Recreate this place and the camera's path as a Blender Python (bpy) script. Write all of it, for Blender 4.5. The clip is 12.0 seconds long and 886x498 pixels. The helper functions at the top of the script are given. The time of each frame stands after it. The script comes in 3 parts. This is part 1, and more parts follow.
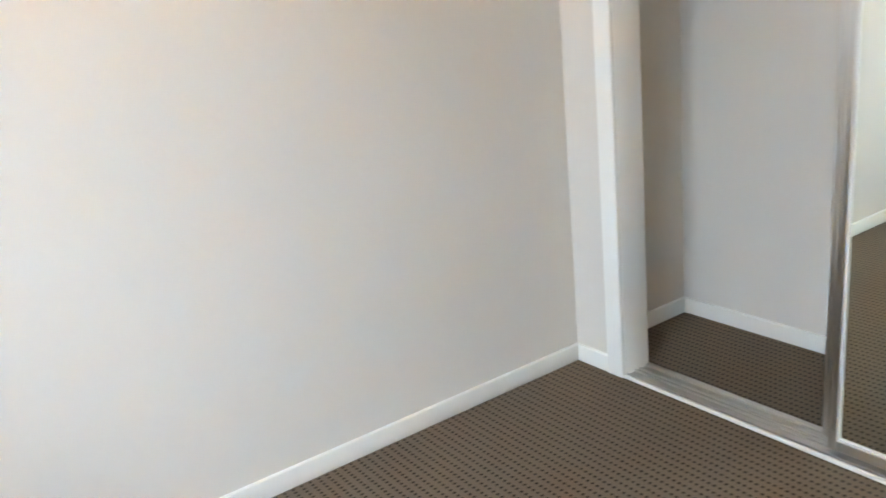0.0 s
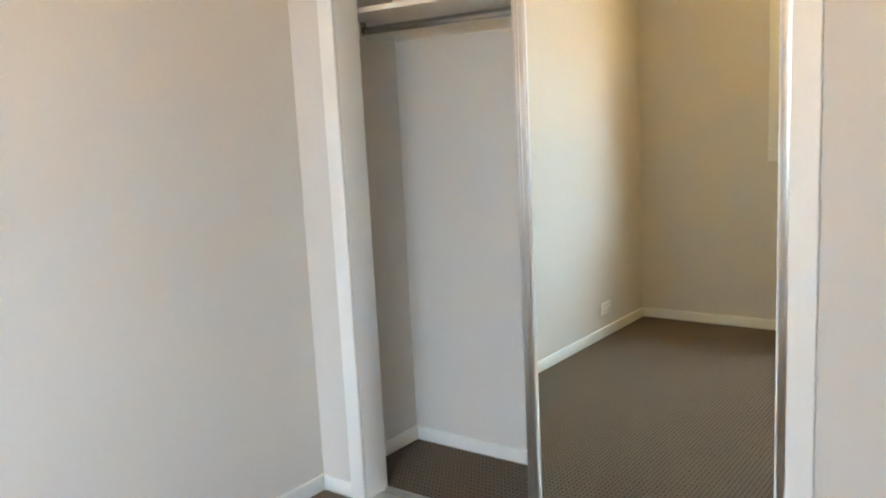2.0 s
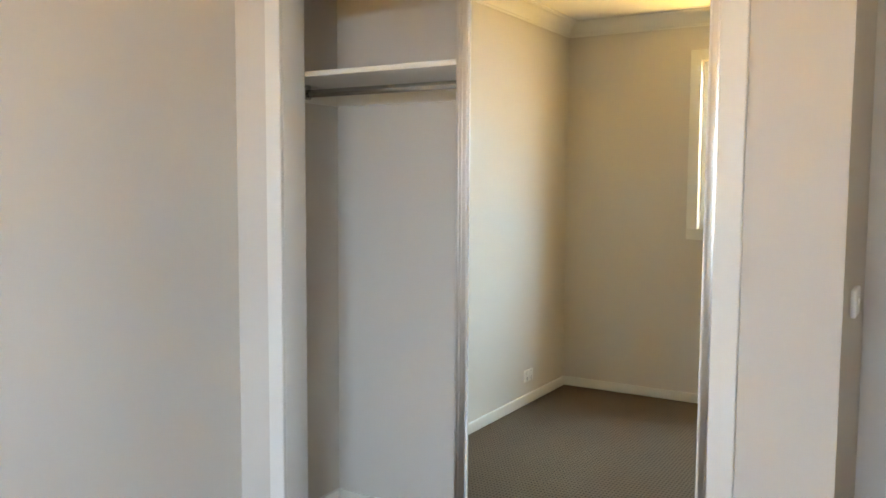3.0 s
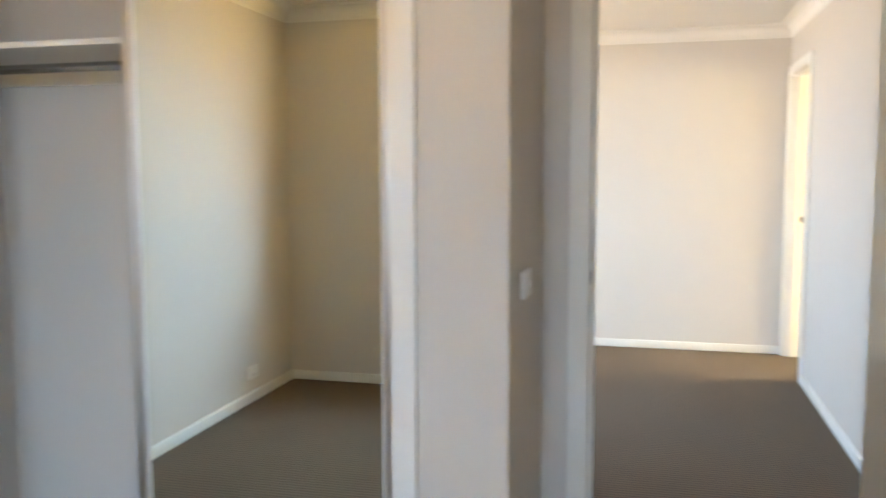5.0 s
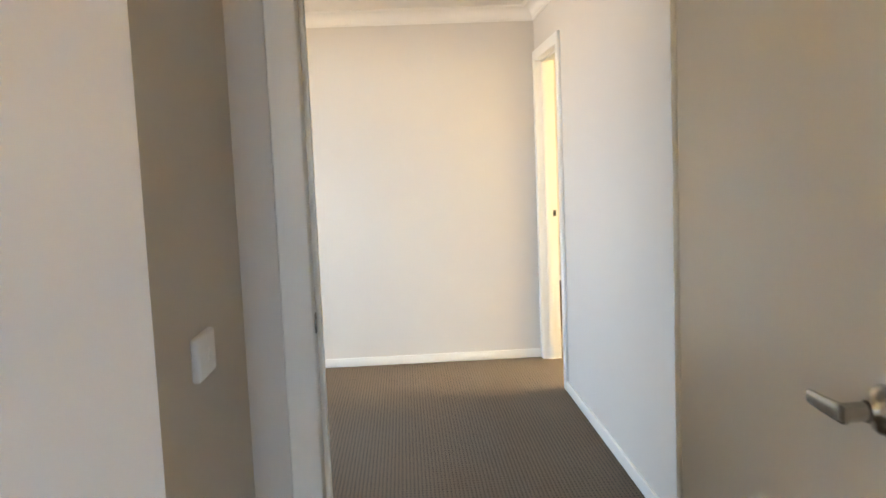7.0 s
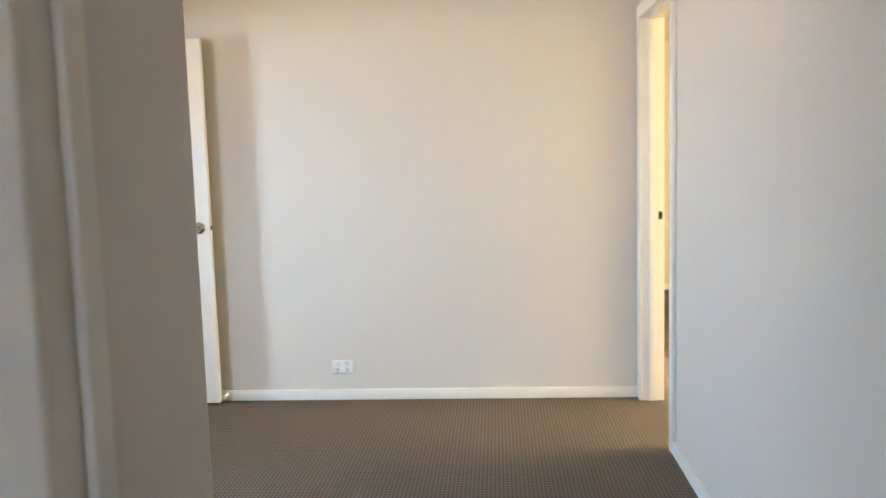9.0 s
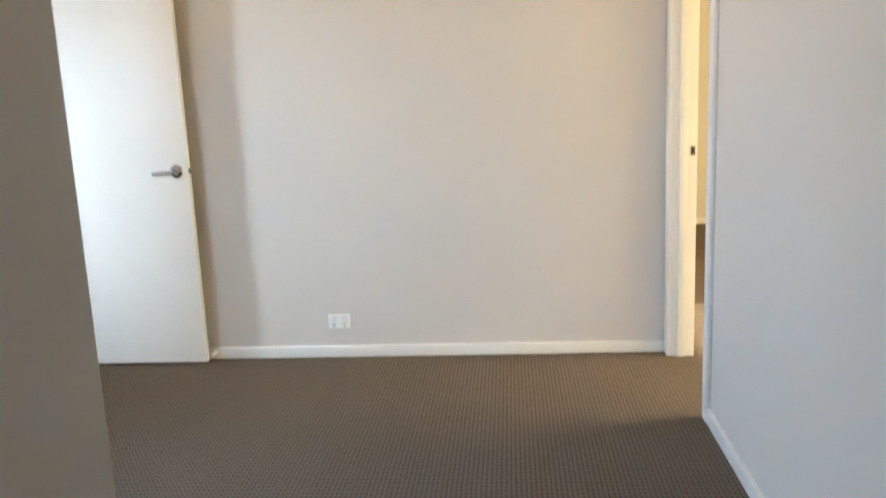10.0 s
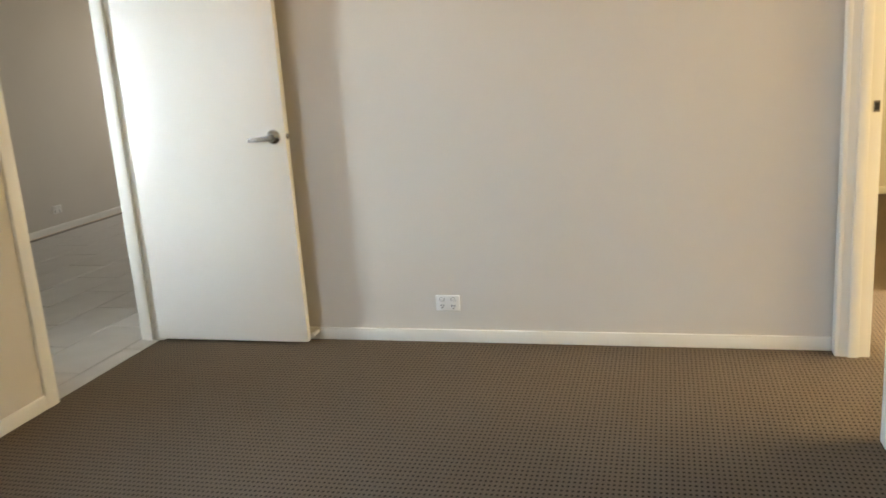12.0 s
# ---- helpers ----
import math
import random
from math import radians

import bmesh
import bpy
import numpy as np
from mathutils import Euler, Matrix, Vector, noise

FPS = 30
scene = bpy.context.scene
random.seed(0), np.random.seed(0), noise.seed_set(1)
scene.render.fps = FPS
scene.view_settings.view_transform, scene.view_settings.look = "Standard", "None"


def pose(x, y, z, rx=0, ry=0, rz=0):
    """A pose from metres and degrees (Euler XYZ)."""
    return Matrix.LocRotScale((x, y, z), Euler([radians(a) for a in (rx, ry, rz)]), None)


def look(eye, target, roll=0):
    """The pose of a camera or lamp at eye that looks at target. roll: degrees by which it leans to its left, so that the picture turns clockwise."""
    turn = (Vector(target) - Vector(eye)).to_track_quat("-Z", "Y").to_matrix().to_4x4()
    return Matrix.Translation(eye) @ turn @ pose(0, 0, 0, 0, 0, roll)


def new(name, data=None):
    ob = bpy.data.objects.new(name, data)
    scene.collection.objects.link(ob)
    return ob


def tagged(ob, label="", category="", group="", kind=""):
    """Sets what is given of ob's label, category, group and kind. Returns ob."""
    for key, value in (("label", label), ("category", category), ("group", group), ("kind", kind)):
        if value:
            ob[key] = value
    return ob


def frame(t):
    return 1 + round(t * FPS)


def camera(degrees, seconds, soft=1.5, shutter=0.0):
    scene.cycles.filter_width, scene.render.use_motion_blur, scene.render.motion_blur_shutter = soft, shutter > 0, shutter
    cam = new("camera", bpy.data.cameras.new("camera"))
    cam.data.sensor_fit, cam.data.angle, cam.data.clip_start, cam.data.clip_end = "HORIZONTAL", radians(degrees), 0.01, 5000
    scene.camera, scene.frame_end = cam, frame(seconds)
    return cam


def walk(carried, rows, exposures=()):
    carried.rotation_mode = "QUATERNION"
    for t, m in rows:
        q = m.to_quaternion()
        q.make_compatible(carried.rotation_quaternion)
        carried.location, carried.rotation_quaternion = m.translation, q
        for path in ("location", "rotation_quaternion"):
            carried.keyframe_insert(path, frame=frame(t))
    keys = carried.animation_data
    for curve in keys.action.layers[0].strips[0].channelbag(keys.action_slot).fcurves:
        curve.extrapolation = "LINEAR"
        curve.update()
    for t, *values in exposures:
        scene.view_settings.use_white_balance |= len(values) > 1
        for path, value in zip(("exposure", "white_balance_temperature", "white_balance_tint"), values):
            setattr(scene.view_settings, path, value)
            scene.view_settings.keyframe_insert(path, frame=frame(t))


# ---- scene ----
cam = camera(56.5, 12.0, soft=1.6, shutter=0.45)
PATH = [
    (0, (1.952, -1.853, 1.275), (0.371, -0.78, 0.682), -5.9),
    (0.5, (2.082, -1.894, 1.293), (0.582, -0.689, 0.745), -5.8),
    (1, (2.154, -1.89, 1.313), (0.761, -0.541, 0.823), -4.6),
    (1.5, (2.223, -2.0, 1.333), (0.937, -0.527, 0.913), -4.5),
    (2, (2.191, -2.087, 1.369), (1.004, -0.507, 1.059), -2.9),
    (2.5, (2.174, -2.118, 1.401), (1.074, -0.461, 1.185), -1.1),
    (2.7, (2.173, -2.149, 1.391), (1.103, -0.469, 1.211), -0.4),
    (4.3, (2.212, -2.166, 1.372), (1.324, -0.38, 1.22), 0.8),
    (4.5, (2.24, -2.115, 1.389), (1.423, -0.297, 1.225), -0.1),
    (4.8, (2.285, -2.043, 1.384), (1.656, -0.153, 1.201), -0.2),
    (5, (2.316, -1.983, 1.381), (1.826, -0.053, 1.191), -0.2),
    (5.5, (2.396, -1.789, 1.379), (2.159, 0.185, 1.162), 0.5),
    (6, (2.451, -1.616, 1.369), (2.355, 0.368, 1.133), 0.8),
    (6.5, (2.361, -1.362, 1.372), (2.408, 0.625, 1.149), -0.5),
    (7, (2.338, -1.157, 1.375), (2.428, 0.831, 1.173), -2.4),
    (7.5, (2.382, -0.867, 1.376), (2.408, 1.126, 1.203), -1.7),
    (7.7, (2.394, -0.755, 1.364), (2.416, 1.238, 1.192), -1.5),
    (9.3, (2.513, 0.159, 1.348), (2.343, 2.135, 1.091), -1.8),
    (9.5, (2.519, 0.261, 1.358), (2.335, 2.231, 1.066), -1.9),
    (10, (2.508, 0.469, 1.37), (2.34, 2.424, 0.98), -2.5),
    (10.5, (2.527, 0.611, 1.342), (2.278, 2.499, 0.73), -2.8),
    (11, (2.57, 0.738, 1.348), (2.104, 2.597, 0.777), -2.6),
    (11.5, (2.612, 0.845, 1.359), (2.017, 2.691, 0.873), -3.1),
    (12, (2.588, 0.967, 1.309), (2.067, 2.844, 0.857), -4.0),
]
walk(cam, [(t, look(eye, target, roll)) for t, eye, target, roll in PATH],
     [(0, 2.17, 7000, 13), (1.5, 2.13, 6900, 13), (2.5, 1.95, 6900, 13), (4.5, 1.80, 6550, 13), (5.5, 1.70, 6350, 13), (7.5, 1.53, 6700, 13),
      (9.5, 1.27, 6400, 13), (10.5, 1.12, 6900, 13), (11, 1.05, 7500, 13), (12, 0.88, 7300, 13)])

# ---- plan, in metres: x from the bedroom's west wall, y from the wardrobe front ----
H = 2.42            # ceiling
YB = -2.96          # bedroom south wall
XBR = 3.055          # bedroom east wall
YD = 0.63          # bedroom door wall
YF = 4.54           # north wall of the carpeted lobby
XW = 0.095           # west wall of the lobby
XE = 3.275          # east wall of the lobby
XS = 1.979          # corner by the light switch
XP, YP = 1.92, 1.54  # end of the short passage wall
OX0, OX1 = 0.222, 1.678   # wardrobe opening
DX0, DX1 = 2.131, 2.964    # bedroom doorway
DH = 2.05           # door openings' height
YC = 0.575          # wardrobe back
XR1, YR1 = 6.9, 8.2   # the sunlit east room
XT, YT = -2.77, 8.40  # the tiled room

# ---- world and light ----
world = bpy.data.worlds.new("World")
scene.world = world
world.use_nodes = True
wn = world.node_tree
sky = wn.nodes.new("ShaderNodeTexSky")
sky.sky_type = 'NISHITA'
sky.sun_disc = False
sky.sun_elevation = radians(30.3)
sky.sun_rotation = radians(80)
wn.nodes["Background"].inputs[1].default_value = 0.12
wn.links.new(sky.outputs[0], wn.nodes["Background"].inputs[0])

sun = new("sun", bpy.data.lights.new("sun", 'SUN'))
sun.data.energy, sun.data.angle, sun.data.color = 5.0, radians(0.53), (1.0, 0.9, 0.74)
sun.matrix_world = look((10, 0, 0), (10 - math.cos(radians(30.3)), -0.03, -math.sin(radians(30.3))))


def area_lamp(name, centre, towards, w, h, power, colour, spread=180):
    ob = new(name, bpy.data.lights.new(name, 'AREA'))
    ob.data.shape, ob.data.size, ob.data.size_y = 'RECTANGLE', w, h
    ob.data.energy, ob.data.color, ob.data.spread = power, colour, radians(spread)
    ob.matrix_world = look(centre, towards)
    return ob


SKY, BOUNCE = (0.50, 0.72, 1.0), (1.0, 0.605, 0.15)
# added area lamps stand in for sky, shining down, and sunlit ground, shining up
# bedroom: two oversized lamps standing free outside window_1, not in its opening
area_lamp("sky_lamp_bedroom", (2.70, YB - 1.2, 2.68), (2.30, YB + 1.0, 1.90), 2.2, 1.9, 112, SKY)
area_lamp("ground_lamp_bedroom", (1.75, YB - 0.45, 0.75), (1.60, YB + 1.0, 1.75), 1.7, 0.9, 45, BOUNCE)
# lobby: cool and warm lamps in window_2's opening, narrowed by spread
area_lamp("sky_lamp_lobby", (XW - 0.14, 2.45, 1.62), (XW + 1.0, 2.98, 0.84), 1.22, 0.95, 17.5, (0.47, 0.70, 1.0), 128)
area_lamp("ground_lamp_lobby", (XW - 0.17, 2.45, 1.55), (XW + 1.0, 2.98, 2.50), 1.22, 0.9, 9.4, BOUNCE, 112)
# unseen narrow lamp outside, aimed through window_5 to throw door_2's shadow
area_lamp("shadow_lamp_tiled_room", (-4.0, 2.75, 1.4), (1.0, 5.20, 1.1), 1.0, 1.5, 25, (0.70, 0.86, 1.0), 40)
# warm white lamp added in the glazed door's opening for daylight
area_lamp("sky_lamp_tiled_north", (-1.65, YT + 0.14, 1.2), (-1.65, YT - 1.0, 0.9), 1.9, 1.9, 7, (1.0, 0.94, 0.84))
# warm lamp added behind window_3 to brighten the doorway jamb and lobby
area_lamp("warm_lamp_east_room", (XR1 + 0.16, 3.80, 1.5), (XR1 - 1.0, 4.10, 1.3), 2.8, 1.1, 78, (1.0, 0.76, 0.34))


# ---- materials ----
def mat(name, colour, rough=0.5, metal=0.0, var=0.04, scale=3.0, fine=180.0, bump=0.02, dist=0.001, spec=0.5):
    m = bpy.data.materials.new(name)
    m.use_nodes = True
    t = m.node_tree
    b = t.nodes["Principled BSDF"]
    b.inputs["Roughness"].default_value, b.inputs["Metallic"].default_value = rough, metal
    b.inputs["Specular IOR Level"].default_value = spec
    co = t.nodes.new("ShaderNodeTexCoord")
    n1 = t.nodes.new("ShaderNodeTexNoise")
    n1.inputs["Scale"].default_value, n1.inputs["Detail"].default_value = scale, 4
    n2 = t.nodes.new("ShaderNodeTexNoise")
    n2.inputs["Scale"].default_value, n2.inputs["Detail"].default_value = fine, 3
    for n in (n1, n2):
        t.links.new(co.outputs["Object"], n.inputs["Vector"])
    ramp = t.nodes.new("ShaderNodeMapRange")
    ramp.inputs["From Min"].default_value, ramp.inputs["From Max"].default_value = 0.3, 0.7
    ramp.inputs["To Min"].default_value, ramp.inputs["To Max"].default_value = 1 - var, 1 + var
    t.links.new(n1.outputs["Fac"], ramp.inputs["Value"])
    mul = t.nodes.new("ShaderNodeVectorMath")
    mul.operation = 'SCALE'
    mul.inputs[0].default_value = colour
    t.links.new(ramp.outputs[0], mul.inputs["Scale"])
    t.links.new(mul.outputs[0], b.inputs["Base Color"])
    rr = t.nodes.new("ShaderNodeMapRange")
    rr.inputs["To Min"].default_value, rr.inputs["To Max"].default_value = max(0.02, rough - 0.06), min(1, rough + 0.06)
    t.links.new(n1.outputs["Fac"], rr.inputs["Value"])
    t.links.new(rr.outputs[0], b.inputs["Roughness"])
    bp = t.nodes.new("ShaderNodeBump")
    bp.inputs["Strength"].default_value, bp.inputs["Distance"].default_value = bump * 10, dist
    t.links.new(n2.outputs["Fac"], bp.inputs["Height"])
    t.links.new(bp.outputs[0], b.inputs["Normal"])
    return m


WALL = mat("wall_paint", (0.63, 0.592, 0.53), 0.62, var=0.012, scale=1.3, fine=260, bump=0.02, dist=0.0006, spec=0.3)
CEIL = mat("ceiling_paint", (0.80, 0.78, 0.73), 0.8, var=0.01, scale=1.5, bump=0.01, spec=0.2)
TRIM = mat("trim_gloss_paint", (0.78, 0.77, 0.715), 0.44, var=0.015, scale=5, fine=90, bump=0.01, dist=0.0005)
DOORP = mat("door_paint", (0.79, 0.775, 0.725), 0.30, var=0.012, scale=4, fine=120, bump=0.015, dist=0.0005)
PLASTIC = mat("white_plastic", (0.82, 0.81, 0.77), 0.35, var=0.01, scale=20, bump=0.0)
SLOT = mat("dark_slot", (0.02, 0.02, 0.02), 0.6, var=0.05)
STEEL = mat("satin_chrome", (0.47, 0.47, 0.46), 0.25, 1.0, var=0.05, scale=40, fine=500, bump=0.01, dist=0.0003)
BRASS = mat("aged_steel", (0.24, 0.22, 0.19), 0.4, 1.0, var=0.08, scale=60)
ALU = mat("bright_aluminium", (0.66, 0.645, 0.62), 0.30, 1.0, var=0.03, scale=6, fine=60, bump=0.0, dist=0.0002)
BLIND = mat("window_aluminium", (0.75, 0.75, 0.73), 0.4, 0.0, var=0.02)
SHELF = mat("shelf_melamine", (0.74, 0.72, 0.67), 0.4, var=0.012, scale=4, bump=0.005)
DIRT = mat("sunlit_earth", (0.42, 0.33, 0.22), 0.9, var=0.2, scale=0.8, bump=0.05)
GROUT = mat("tile_grout", (0.20, 0.19, 0.18), 0.9, var=0.1, scale=20)
DARK_GAP = mat("dark_gap", (0.03, 0.03, 0.03), 0.6)


def tile_material():
    m = mat("floor_tile_glaze", (0.50, 0.495, 0.48), 0.30, var=0.07, scale=6, fine=150, bump=0.01, dist=0.0006)
    return m


TILE = tile_material()


def carpet_material():
    """Looped pile with small pits in offset rows, their shade painted in dark brown."""
    m = bpy.data.materials.new("loop_pile_carpet")
    m.use_nodes = True
    t = m.node_tree
    b = t.nodes["Principled BSDF"]
    b.inputs["Roughness"].default_value = 0.95
    b.inputs["Specular IOR Level"].default_value = 0.1
    b.inputs["Sheen Weight"].default_value, b.inputs["Sheen Roughness"].default_value = 0.06, 0.5
    b.inputs["Sheen Tint"].default_value = (0.75, 0.6, 0.45, 1)
    geo = t.nodes.new("ShaderNodeNewGeometry")
    sep = t.nodes.new("ShaderNodeSeparateXYZ")

    def node(op, a, b_=None, c=None):
        n = t.nodes.new("ShaderNodeMath")
        n.operation = op
        for i, v in enumerate((a, b_, c)):
            if v is None:
                continue
            if isinstance(v, (int, float)):
                n.inputs[i].default_value = v
            else:
                t.links.new(v, n.inputs[i])
        return n.outputs[0]

    wob = t.nodes.new("ShaderNodeTexNoise")
    wob.inputs["Scale"].default_value, wob.inputs["Detail"].default_value = 70, 2
    t.links.new(geo.outputs["Position"], wob.inputs["Vector"])
    add = t.nodes.new("ShaderNodeVectorMath")
    add.operation = 'MULTIPLY_ADD'
    add.inputs[1].default_value = (0.004, 0.004, 0.0)
    t.links.new(wob.outputs["Color"], add.inputs[0])
    t.links.new(geo.outputs["Position"], add.inputs[2])
    t.links.new(add.outputs[0], sep.inputs[0])
    u = node('DIVIDE', sep.outputs[0], CARPET_U)
    v = node('DIVIDE', sep.outputs[1], CARPET_V)
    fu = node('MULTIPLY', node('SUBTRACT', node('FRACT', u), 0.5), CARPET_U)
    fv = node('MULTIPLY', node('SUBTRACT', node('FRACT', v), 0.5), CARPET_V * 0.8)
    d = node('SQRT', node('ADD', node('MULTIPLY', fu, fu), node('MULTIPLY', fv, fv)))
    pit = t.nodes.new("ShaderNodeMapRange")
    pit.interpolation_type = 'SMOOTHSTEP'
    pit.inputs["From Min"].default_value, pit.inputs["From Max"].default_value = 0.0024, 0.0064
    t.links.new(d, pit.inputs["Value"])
    grain = t.nodes.new("ShaderNodeTexNoise")
    grain.inputs["Scale"].default_value, grain.inputs["Detail"].default_value = 420, 3
    t.links.new(geo.outputs["Position"], grain.inputs["Vector"])
    big = t.nodes.new("ShaderNodeTexNoise")
    big.inputs["Scale"].default_value, big.inputs["Detail"].default_value = 1.6, 4
    t.links.new(geo.outputs["Position"], big.inputs["Vector"])
    tone = node('MULTIPLY', node('ADD', node('MULTIPLY', grain.outputs["Fac"], 0.7), 0.65), node('ADD', node('MULTIPLY', big.outputs["Fac"], 0.24), 0.88))
    mix = t.nodes.new("ShaderNodeMix")
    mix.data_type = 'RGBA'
    # A paints the shade down inside the pits, B is the pile's own brown
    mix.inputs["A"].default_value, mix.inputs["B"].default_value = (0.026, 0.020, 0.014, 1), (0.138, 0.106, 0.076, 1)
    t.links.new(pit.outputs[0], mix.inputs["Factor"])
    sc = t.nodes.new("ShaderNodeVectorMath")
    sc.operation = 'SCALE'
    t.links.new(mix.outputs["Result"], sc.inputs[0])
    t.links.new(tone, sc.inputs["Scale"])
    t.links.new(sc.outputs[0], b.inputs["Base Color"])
    hgt = node('ADD', pit.outputs[0], node('MULTIPLY', grain.outputs["Fac"], 0.5))
    bp = t.nodes.new("ShaderNodeBump")
    bp.inputs["Strength"].default_value, bp.inputs["Distance"].default_value = 0.7, 0.004
    t.links.new(hgt, bp.inputs["Height"])
    t.links.new(bp.outputs[0], b.inputs["Normal"])
    return m


CARPET_U, CARPET_V = 0.0172, 0.0265
CARPET = carpet_material()


def mirror_material():
    m = bpy.data.materials.new("mirror_silvering")
    m.use_nodes = True
    b = m.node_tree.nodes["Principled BSDF"]
    b.inputs["Base Color"].default_value = (0.84, 0.89, 0.83, 1)
    b.inputs["Metallic"].default_value, b.inputs["Roughness"].default_value = 1.0, 0.0
    return m


MIRROR = mirror_material()


def glass_material():
    m = bpy.data.materials.new("window_glass")
    m.use_nodes = True
    b = m.node_tree.nodes["Principled BSDF"]
    b.inputs["Base Color"].default_value = (0.97, 0.99, 0.98, 1)
    b.inputs["Transmission Weight"].default_value, b.inputs["Roughness"].default_value = 1.0, 0.0
    b.inputs["IOR"].default_value = 1.45
    return m


GLASS = glass_material()


# ---- mesh helpers ----
def add_box(bm, x0, x1, y0, y1, z0, z1, bevel=0.0, segs=2):
    r = bmesh.ops.create_cube(bm, size=1.0)
    vs = r["verts"]
    bmesh.ops.scale(bm, verts=vs, vec=(x1 - x0, y1 - y0, z1 - z0))
    bmesh.ops.translate(bm, verts=vs, vec=((x0 + x1) / 2, (y0 + y1) / 2, (z0 + z1) / 2))
    if bevel:
        es = list({e for v in vs for e in v.link_edges})
        bmesh.ops.bevel(bm, geom=es, offset=bevel, segments=segs, affect='EDGES', profile=0.5)


def box(x0, x1, y0, y1, z0, z1, bevel=0.0, segs=2):
    bm = bmesh.new()
    add_box(bm, x0, x1, y0, y1, z0, z1, bevel, segs)
    return bm


def cyl(r1, r2, depth, m, n=28, bevel=0.0):
    """A cone frustum along z from 0 to depth, at the pose m."""
    bm = bmesh.new()
    bmesh.ops.create_cone(bm, cap_ends=True, segments=n, radius1=r1, radius2=r2, depth=depth)
    bmesh.ops.translate(bm, verts=bm.verts, vec=(0, 0, depth / 2))
    if bevel:
        es = [e for e in bm.edges if abs(e.verts[0].co.z - e.verts[1].co.z) < 1e-6 and e.verts[0].co.z > depth / 2]
        bmesh.ops.bevel(bm, geom=es, offset=bevel, segments=3, affect='EDGES', profile=0.5)
    bmesh.ops.transform(bm, matrix=m, verts=bm.verts)
    return bm


def mesh_of(name, bm, material, smooth=False):
    me = bpy.data.meshes.new(name)
    bmesh.ops.recalc_face_normals(bm, faces=bm.faces)
    bm.to_mesh(me)
    bm.free()
    me.materials.append(material)
    if smooth:
        for p in me.polygons:
            p.use_smooth = True
        me.set_sharp_from_angle(angle=radians(40))
    return me


def part(name, bm, material, parent, label="", smooth=True):
    ob = new(name, mesh_of(name, bm, material, smooth))
    ob.parent = parent
    if label:
        tagged(ob, label)
    return ob


def thing(name, bm, material, label, category, group="", kind="", smooth=True):
    ob = new(name, mesh_of(name, bm, material, smooth))
    return tagged(ob, label, category, group, kind)


def empty(name, m, label, category, group="", kind=""):
    ob = new(name)
    ob.matrix_world = m
    ob.empty_display_size = 0.1
    return tagged(ob, label, category, group, kind)


def wall(name, label, x0, x1, y0, y1, holes=(), z0=0.0, z1=H + 0.1):
    """An upright slab; holes are (from, to, sill, head) along its longer side."""
    bm = bmesh.new()
    along_x = (x1 - x0) > (y1 - y0)
    a, b = (x0, x1) if along_x else (y0, y1)

    def piece(p, q, lo, hi):
        if q - p < 1e-5 or hi - lo < 1e-5:
            return
        if along_x:
            add_box(bm, p, q, y0, y1, lo, hi)
        else:
            add_box(bm, x0, x1, p, q, lo, hi)
    at = a
    for h0, h1, sill, head in sorted(holes):
        piece(at, h0, z0, z1)
        piece(h0, h1, z0, sill)
        piece(h0, h1, head, z1)
        at = h1
    piece(at, b, z0, z1)
    bmesh.ops.remove_doubles(bm, verts=bm.verts, dist=1e-5)
    return thing(name, bm, WALL, label, "wall", kind="structure", smooth=False)


BH, BT = 0.060, 0.015


def skirting(x0, y0, x1, y1, nx, ny, label="low white painted skirting board along the wall", bh=BH):
    """A board from (x0, y0) to (x1, y1), standing out along (nx, ny)."""
    lo = (min(x0, x1, x0 + nx * BT, x1 + nx * BT), min(y0, y1, y0 + ny * BT, y1 + ny * BT))
    hi = (max(x0, x1, x0 + nx * BT, x1 + nx * BT), max(y0, y1, y0 + ny * BT, y1 + ny * BT))
    bm = box(lo[0], hi[0], lo[1], hi[1], 0.0, bh, 0.0025, 2)
    return thing("baseboard", bm, TRIM, label, "skirting board", kind="structure")


def cornice(x0, y0, x1, y1, nx, ny):
    """A cove between wall and ceiling."""
    prof = [(0, -0.092), (0.006, -0.092), (0.007, -0.082)]
    for i in range(0, 9):
        a = radians(90 * i / 8)
        prof.append((0.012 + 0.066 * (1 - math.cos(a)), -0.078 + 0.066 * math.sin(a)))
    prof += [(0.082, -0.007), (0.092, -0.006), (0.092, 0.0), (0, 0)]
    bm = bmesh.new()
    rings = []
    for (x, y) in ((x0, y0), (x1, y1)):
        rings.append([bm.verts.new((x + nx * d, y + ny * d, H + z)) for d, z in prof])
    n = len(prof)
    for i in range(n):
        bm.faces.new((rings[0][i], rings[0][(i + 1) % n], rings[1][(i + 1) % n], rings[1][i]))
    bm.faces.new(rings[0])
    bm.faces.new(rings[1])
    return thing("cornice", bm, CEIL, "white plaster cove cornice below the ceiling", "cornice", kind="structure")


